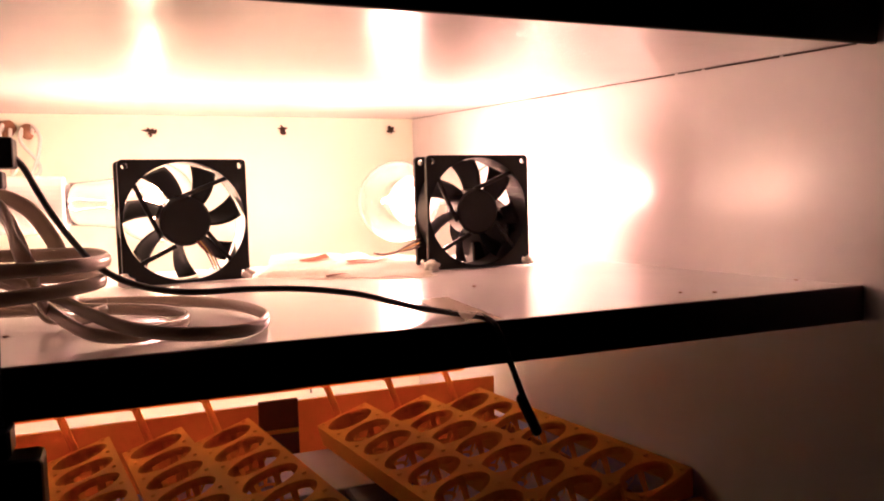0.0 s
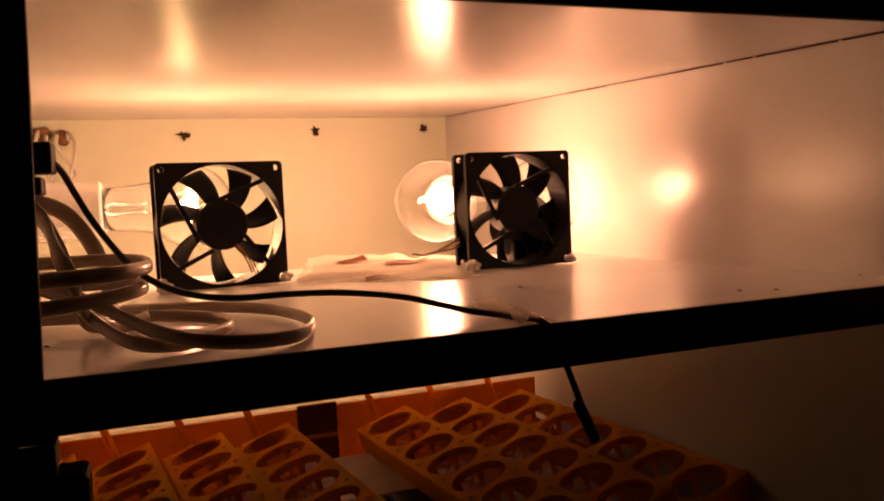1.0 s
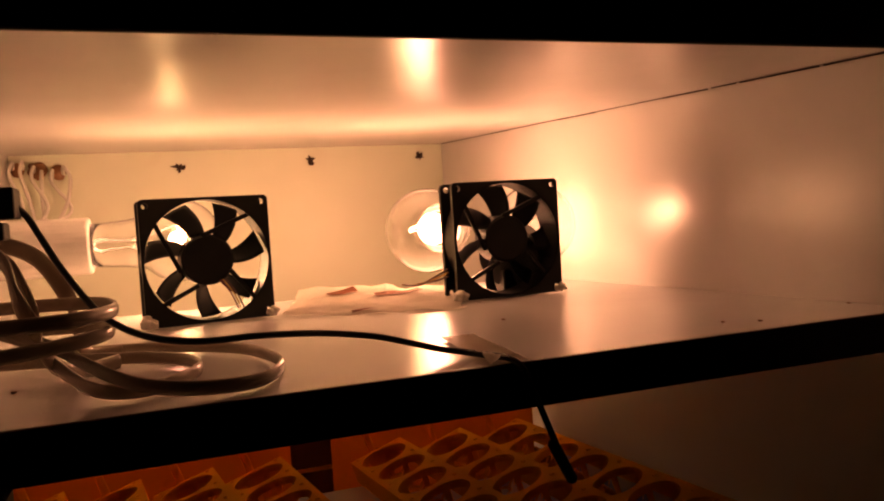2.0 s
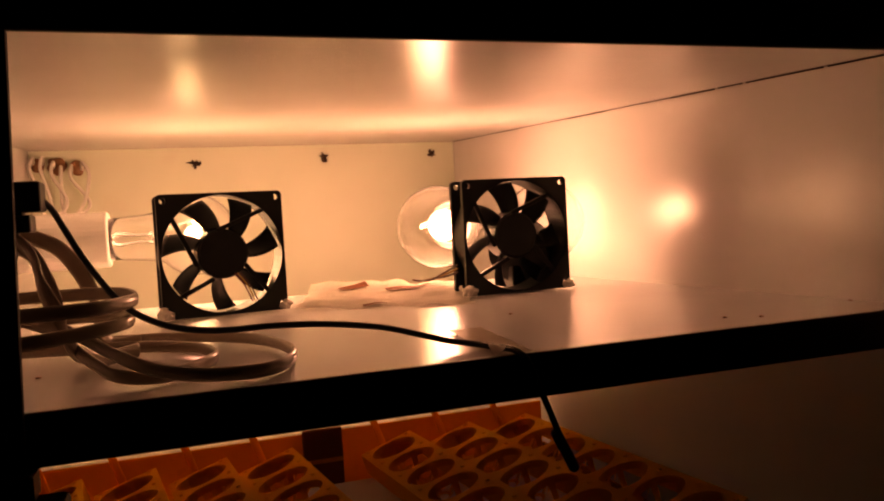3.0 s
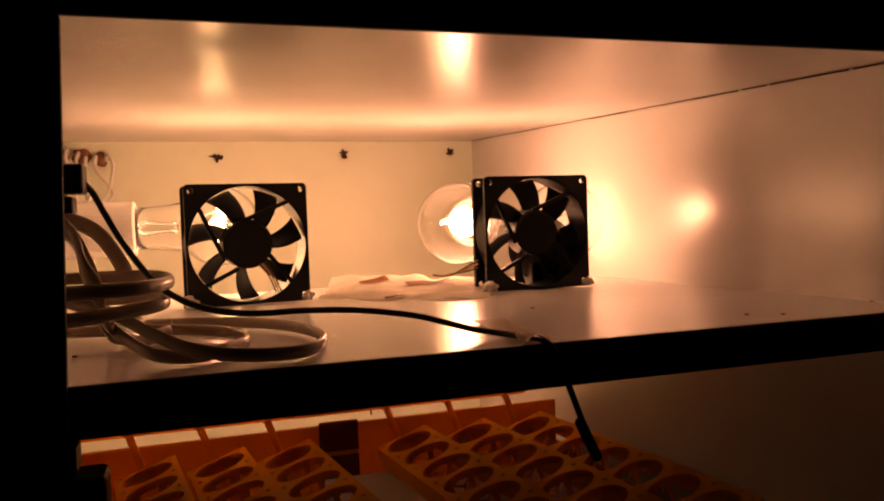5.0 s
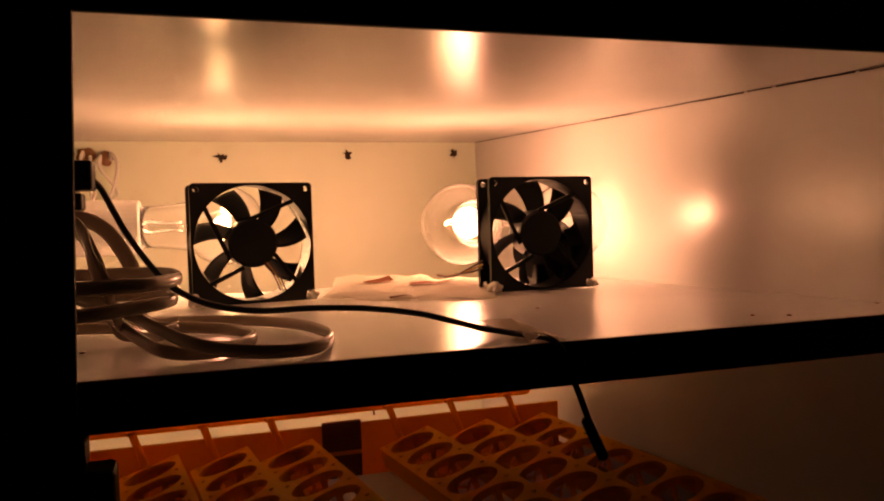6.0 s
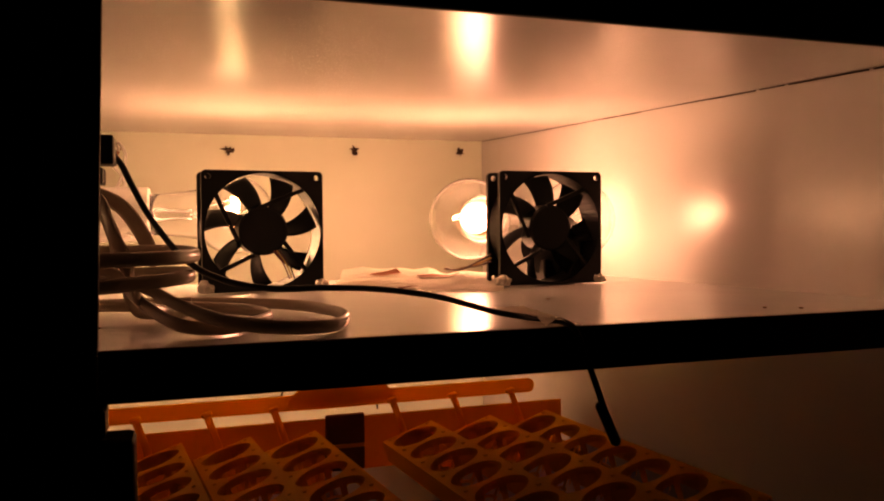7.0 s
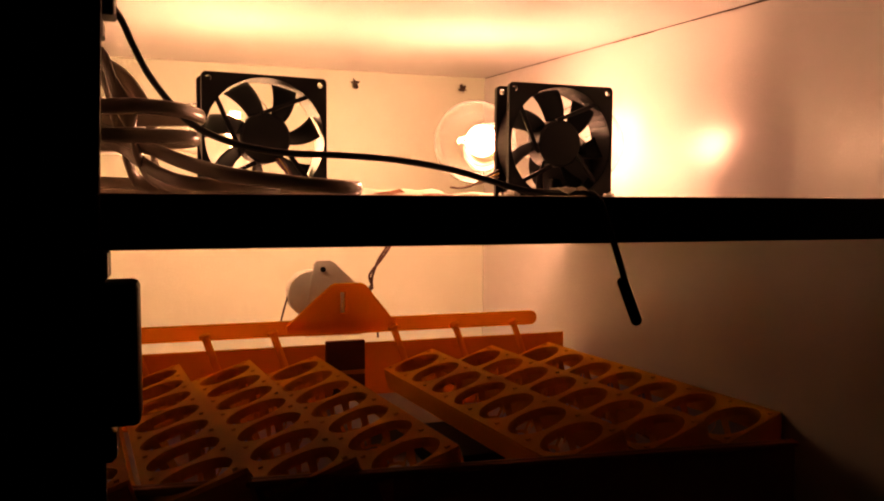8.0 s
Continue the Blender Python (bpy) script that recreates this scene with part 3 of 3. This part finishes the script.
leads = thing("fan_leads", (0, 0, 0), "thin brown and yellow leads running from the fan to the paper", "wires")
for k, mat in enumerate((DARK_WIRE, YELLOW_WIRE, DARK_WIRE)):
    o = 0.0016 * k
    part("lead", tube([(-0.1405, -0.382, SHELF + 0.0195 - o * 1.6), (-0.146, -0.372, SHELF + 0.0145 - o), (-0.151, -0.358 + o, SHELF + 0.0090), (-0.155, -0.347 + o, SHELF + 0.0070), (-0.160, -0.338 + o, SHELF + 0.0075)], 0.0008, seg=6), mat, leads, smooth=True)

# ---- white wires that come through the back panel above the socket ----
wires = thing("wire_bundle", (0, 0, 0), "white twin wires looping out of glued holes in the back panel", "wires")
rng = random.Random(8)
for k in range(6):
    x = -0.458 + 0.0085 * k + rng.uniform(-0.004, 0.004)
    zt = 1.126 + rng.uniform(-0.004, 0.006)
    part("wire", tube([(x, -0.002, zt - 0.004), (x + 0.002, -0.016, zt + 0.004), (x + 0.004 + rng.uniform(-0.006, 0.010), -0.026, zt - 0.010), (x + 0.004 + rng.uniform(-0.010, 0.014), -0.034, zt - 0.040), (-0.438 + rng.uniform(-0.014, 0.02), -0.055, 1.060)], 0.0018, seg=8), WIRE_WHITE, wires, smooth=True)
for x, z, r in ((-0.438, 1.128, 0.009), (-0.419, 1.125, 0.0075), (-0.456, 1.129, 0.007)):
    bm = bmesh.new()
    bmesh.ops.create_icosphere(bm, subdivisions=3, radius=r)
    for v in bm.verts:
        v.co *= 1 + 0.3 * noise.noise(v.co * 200 + Vector((x * 90, 0, 0)))
        v.co.y *= 0.45
    bmesh.ops.transform(bm, matrix=Matrix.Translation((x, -0.0035, z)), verts=bm.verts[:])
    part("glue_lump", bm, BROWN_GLUE, wires, "lump of brown glue", smooth=True)

# specks on the shelf
for x, yy, r in ((-0.156, -0.505, 0.0012), (-0.088, -0.596, 0.0011), (-0.075, -0.605, 0.0012), (-0.381, -0.554, 0.0013), (-0.004, -0.588, 0.0011)):
    bm = bmesh.new()
    bmesh.ops.create_icosphere(bm, subdivisions=2, radius=r)
    for v in bm.verts:
        v.co *= 1 + 0.5 * noise.noise(v.co * 900 + Vector((x * 40, 0, 0)))
        v.co.z = v.co.z * 0.35 + r * 0.2
    bmesh.ops.transform(bm, matrix=Matrix.Translation((x, yy, shelf_z(yy) + 0.0001)), verts=bm.verts[:])
    tagged(link_mesh("crumb", bm, BROWN_GLUE, smooth=True), "tiny brown crumb lying on the white shelf", "crumb", "crumbs on the shelf")

# ---- hinges on the upright of the lower compartment ----
hinge = thing("hinge", (STILE, FRONT - 0.004, 0.952), "black metal hinge on the upright of the opening", "hinge")
part("cup", box(-0.008, 0.0105, -0.010, 0.006, -0.0210, 0.0220, 0.002, 2), BLACK_METAL, hinge)
part("arm", box(-0.008, 0.0022, -0.008, 0.005, 0.0223, 0.0315, 0.001), BLACK_METAL, hinge)
part("foot", box(-0.008, 0.0035, -0.008, 0.005, -0.0320, -0.0213, 0.0015), BLACK_METAL, hinge)

# ---- the egg turner ----
ROW_TILT = 16.5
TZ = 0.8615
turner = thing("egg_turner", (0, 0, 0), "yellow plastic egg turner with tilting egg rows and a motor", "egg turner")
BACK_Y, FRONT_Y = -0.236, -0.510
part("back_plate", box(-0.455, -0.012, BACK_Y, BACK_Y + 0.003, BOTTOM, 0.8755, 0.0008), PLATE_ORANGE, turner)
bm = box(-0.238, 0.190, -0.003, 0.0, BOTTOM, 0.8615, 0.0008)
add_box(bm, -0.238, 0.190, -0.0062, -0.0032, 0.8580, 0.8612, 0.0006)
bmesh.ops.transform(bm, matrix=pose(-0.205, -0.508, 0, 0, 0, -6.0), verts=bm.verts[:])
part("front_plate", bm, ORANGE_SHADED, turner, "orange front wall with a folded lip, shade in its colour")
part("side_plate", box(-0.012, -0.009, -0.520, BACK_Y + 0.003, BOTTOM, 0.836, 0.0006), ORANGE_SHADED, turner)
part("side_plate", box(-0.446, -0.443, -0.478, BACK_Y - 0.0005, BOTTOM, 0.842, 0.0006), ORANGE_SHADED, turner)
RAIL_Y = BACK_Y + 0.011
FLIP = Matrix.Rotation(radians(90), 4, "X")
part("push_rail", plate(rounded(-0.452, -0.036, -0.0065, 0.0065, 0.006), [], -0.002, 0.002, Matrix.Translation((0, RAIL_Y, 0.8888)) @ FLIP), ORANGE, turner, "long orange push rail with rounded ends")
outline = [(-0.0470, -0.0200), (0.0465, -0.0200), (0.0465, -0.0155), (0.0200, 0.0180), (0.0170, 0.0195), (-0.0070, 0.0195), (-0.0105, 0.0175), (-0.0470, -0.0150)]
slot = [(-0.0022, -0.006), (0.0022, -0.006), (0.0022, 0.012), (-0.0022, 0.012)]
part("motor_yoke", plate(outline, [slot], -0.002, 0.002, Matrix.Translation((-0.2205, RAIL_Y - 0.0045, 0.9070)) @ FLIP), ORANGE, turner, "orange yoke plate with a slot for the crank pin")
motor = part("motor", lathe([(0, 0), (0.0195, 0), (0.0205, 0.001), (0.0205, 0.016), (0.0195, 0.017), (0, 0.017)], 36, Matrix.Translation((-0.2440, RAIL_Y + 0.030, 0.9160)) @ FLIP), METAL, turner, "round grey synchronous motor")
part("mounting_plate", plate([(-0.016, -0.030), (0.034, -0.030), (0.034, 0.010), (0.0105, 0.0335), (0.0060, 0.0360), (-0.0060, 0.0360), (-0.0080, 0.0330), (-0.0120, 0.012)], [], 0, 0.0015, Matrix.Translation((-0.2340, RAIL_Y + 0.012, 0.9090)) @ FLIP), METAL, motor, "grey sheet-metal mounting plate")
part("screw", lathe([(0, 0), (0.0024, 0), (0.0024, 0.002), (0, 0.002)], 12, Matrix.Translation((-0.2345, RAIL_Y + 0.0105, 0.9375)) @ FLIP), BLACK_METAL, motor)
part("gear_box", box(-0.2370, -0.2030, BACK_Y - 0.004, BACK_Y - 0.0005, 0.826, 0.8790, 0.001), AMBER_DARK, turner, "dark window below the motor")
part("cross_strip", box(-0.2365, -0.2035, BACK_Y - 0.0055, BACK_Y - 0.0042, 0.8500, 0.8535, 0.0003), ORANGE, turner)
for k, (p, w) in enumerate(((0.0, 0.0), (0.003, 0.0025))):
    part("motor_wire", tube([(-0.205 + p, RAIL_Y + 0.022, 0.914), (-0.190 + w, RAIL_Y + 0.024, 0.918), (-0.187 - p, RAIL_Y + 0.024, 0.930), (-0.181 + w, RAIL_Y + 0.026, 0.944), (-0.172 + p, RAIL_Y + 0.028, 0.9580), (-0.165 + w, RAIL_Y + 0.034, 0.9832)], 0.0012, seg=8), DARK_WIRE, turner, smooth=True)
part("motor_wire", tube([(-0.250, RAIL_Y + 0.016, 0.930), (-0.262, RAIL_Y + 0.018, 0.918), (-0.272, RAIL_Y + 0.010, 0.890), (-0.278, RAIL_Y + 0.006, 0.876)], 0.0008, seg=6), DARK_WIRE, turner, smooth=True)
part("motor_wire", tube([(-0.190, RAIL_Y + 0.022, 0.918), (-0.186, RAIL_Y + 0.020, 0.900), (-0.186, RAIL_Y + 0.008, 0.876)], 0.0008, seg=6), DARK_WIRE, turner, smooth=True)


def cup_mesh(cy):
    """An open basket below an oval hole: a wall with six windows that ends in a small ring."""
    bm = bmesh.new()
    n = 24
    levels = [(1.02, -0.0023), (0.99, -0.0060), (0.80, -0.0170), (0.50, -0.0225), (0.36, -0.0235)]
    rings = [[bm.verts.new((0.0198 * s * math.cos(2 * math.pi * i / n), cy + 0.0160 * s * math.sin(2 * math.pi * i / n), h)) for i in range(n)] for s, h in levels]
    for k, (p, w) in enumerate(zip(rings, rings[1:])):
        for i in range(n):
            if k in (1, 2) and i % 4 != 0:
                continue
            j = (i + 1) % n
            bm.faces.new((p[i], w[i], w[j], p[j]))
    bmesh.ops.solidify(bm, geom=bm.faces[:], thickness=0.0012)
    return bm


ROW_W, ROW_L, ROW_N = 0.0480, 0.2600, 7


def egg_row(x, yaw):
    W, L, N = ROW_W, ROW_L, ROW_N
    e = new("egg_row")
    e.empty_display_size = 0.02
    e.parent = turner
    e.matrix_basis = pose(x, -0.3755, TZ, 0, 0, yaw) @ pose(0, 0, 0, 0, -ROW_TILT, 0)
    holes = [circle(0, -L / 2 + (i + 0.5) * L / N, 0.0198, 0.0160, n=28) for i in range(N)]
    body = plate(rounded(-W / 2, W / 2, -L / 2, L / 2, 0.001, 2), holes, -0.0022, 0.0, None)
    for s in (-1, 1):
        add_box(body, s * W / 2 - (0.0016 if s > 0 else 0), s * W / 2 + (0.0016 if s < 0 else 0), -L / 2, L / 2, -0.018, -0.0024)
        add_box(body, -W / 2 + 0.002, W / 2 - 0.002, s * L / 2 - (0.0016 if s > 0 else 0), s * L / 2 + (0.0016 if s < 0 else 0), -0.018, -0.0024)
    for i in range(N + 1):
        for sx in (-1, 1):
            cx, cy = sx * 0.0185, -L / 2 + min(max(i * L / N, 0.004), L - 0.004)
            add_box(body, cx - 0.0012, cx + 0.0012, cy - 0.0012, cy + 0.0012, 0.0001, 0.0012)
    part("row_plate", body, YELLOW, e)
    for i in range(N):
        part("egg_cup", cup_mesh(-L / 2 + (i + 0.5) * L / N), YELLOW, e)
    peg = tube([(-0.002, L / 2 + 0.0015, -0.008), (-0.002, L / 2 + 0.0040, 0.004), (-0.0025, L / 2 + 0.0060, 0.022), (-0.0025, L / 2 + 0.0090, 0.0285)], 0.0031, 0.55, seg=8, steps=5, up=(0, 1, 0))
    add_box(peg, -0.0068, 0.0018, L / 2 + 0.0062, L / 2 + 0.0110, 0.0262, 0.0305, 0.0010)
    part("peg", peg, PEG_YELLOW, e, "upright driving peg with a wider tip", smooth=False)
    return e


for x, yaw in ((-0.414, 7.0), (-0.3605, 7.0), (-0.3065, 7.0), (-0.2520, 7.5), (-0.1510, 7.0), (-0.0950, 7.0), (-0.0390, 7.0)):
    egg_row(x, yaw)

# things lying under the egg rows
tagged(link_mesh("white_board", box(-0.240, -0.152, -0.346, -0.250, BOTTOM + 0.0003, BOTTOM + 0.019, 0.001), FLOOR_SHEET), "pale board strip lying under the egg rows", "board")
tagged(link_mesh("black_box", box(-0.194, -0.142, -0.430, -0.350, BOTTOM + 0.0003, BOTTOM + 0.021, 0.002), BLACK_PLASTIC), "small black plastic box below the egg rows", "box")
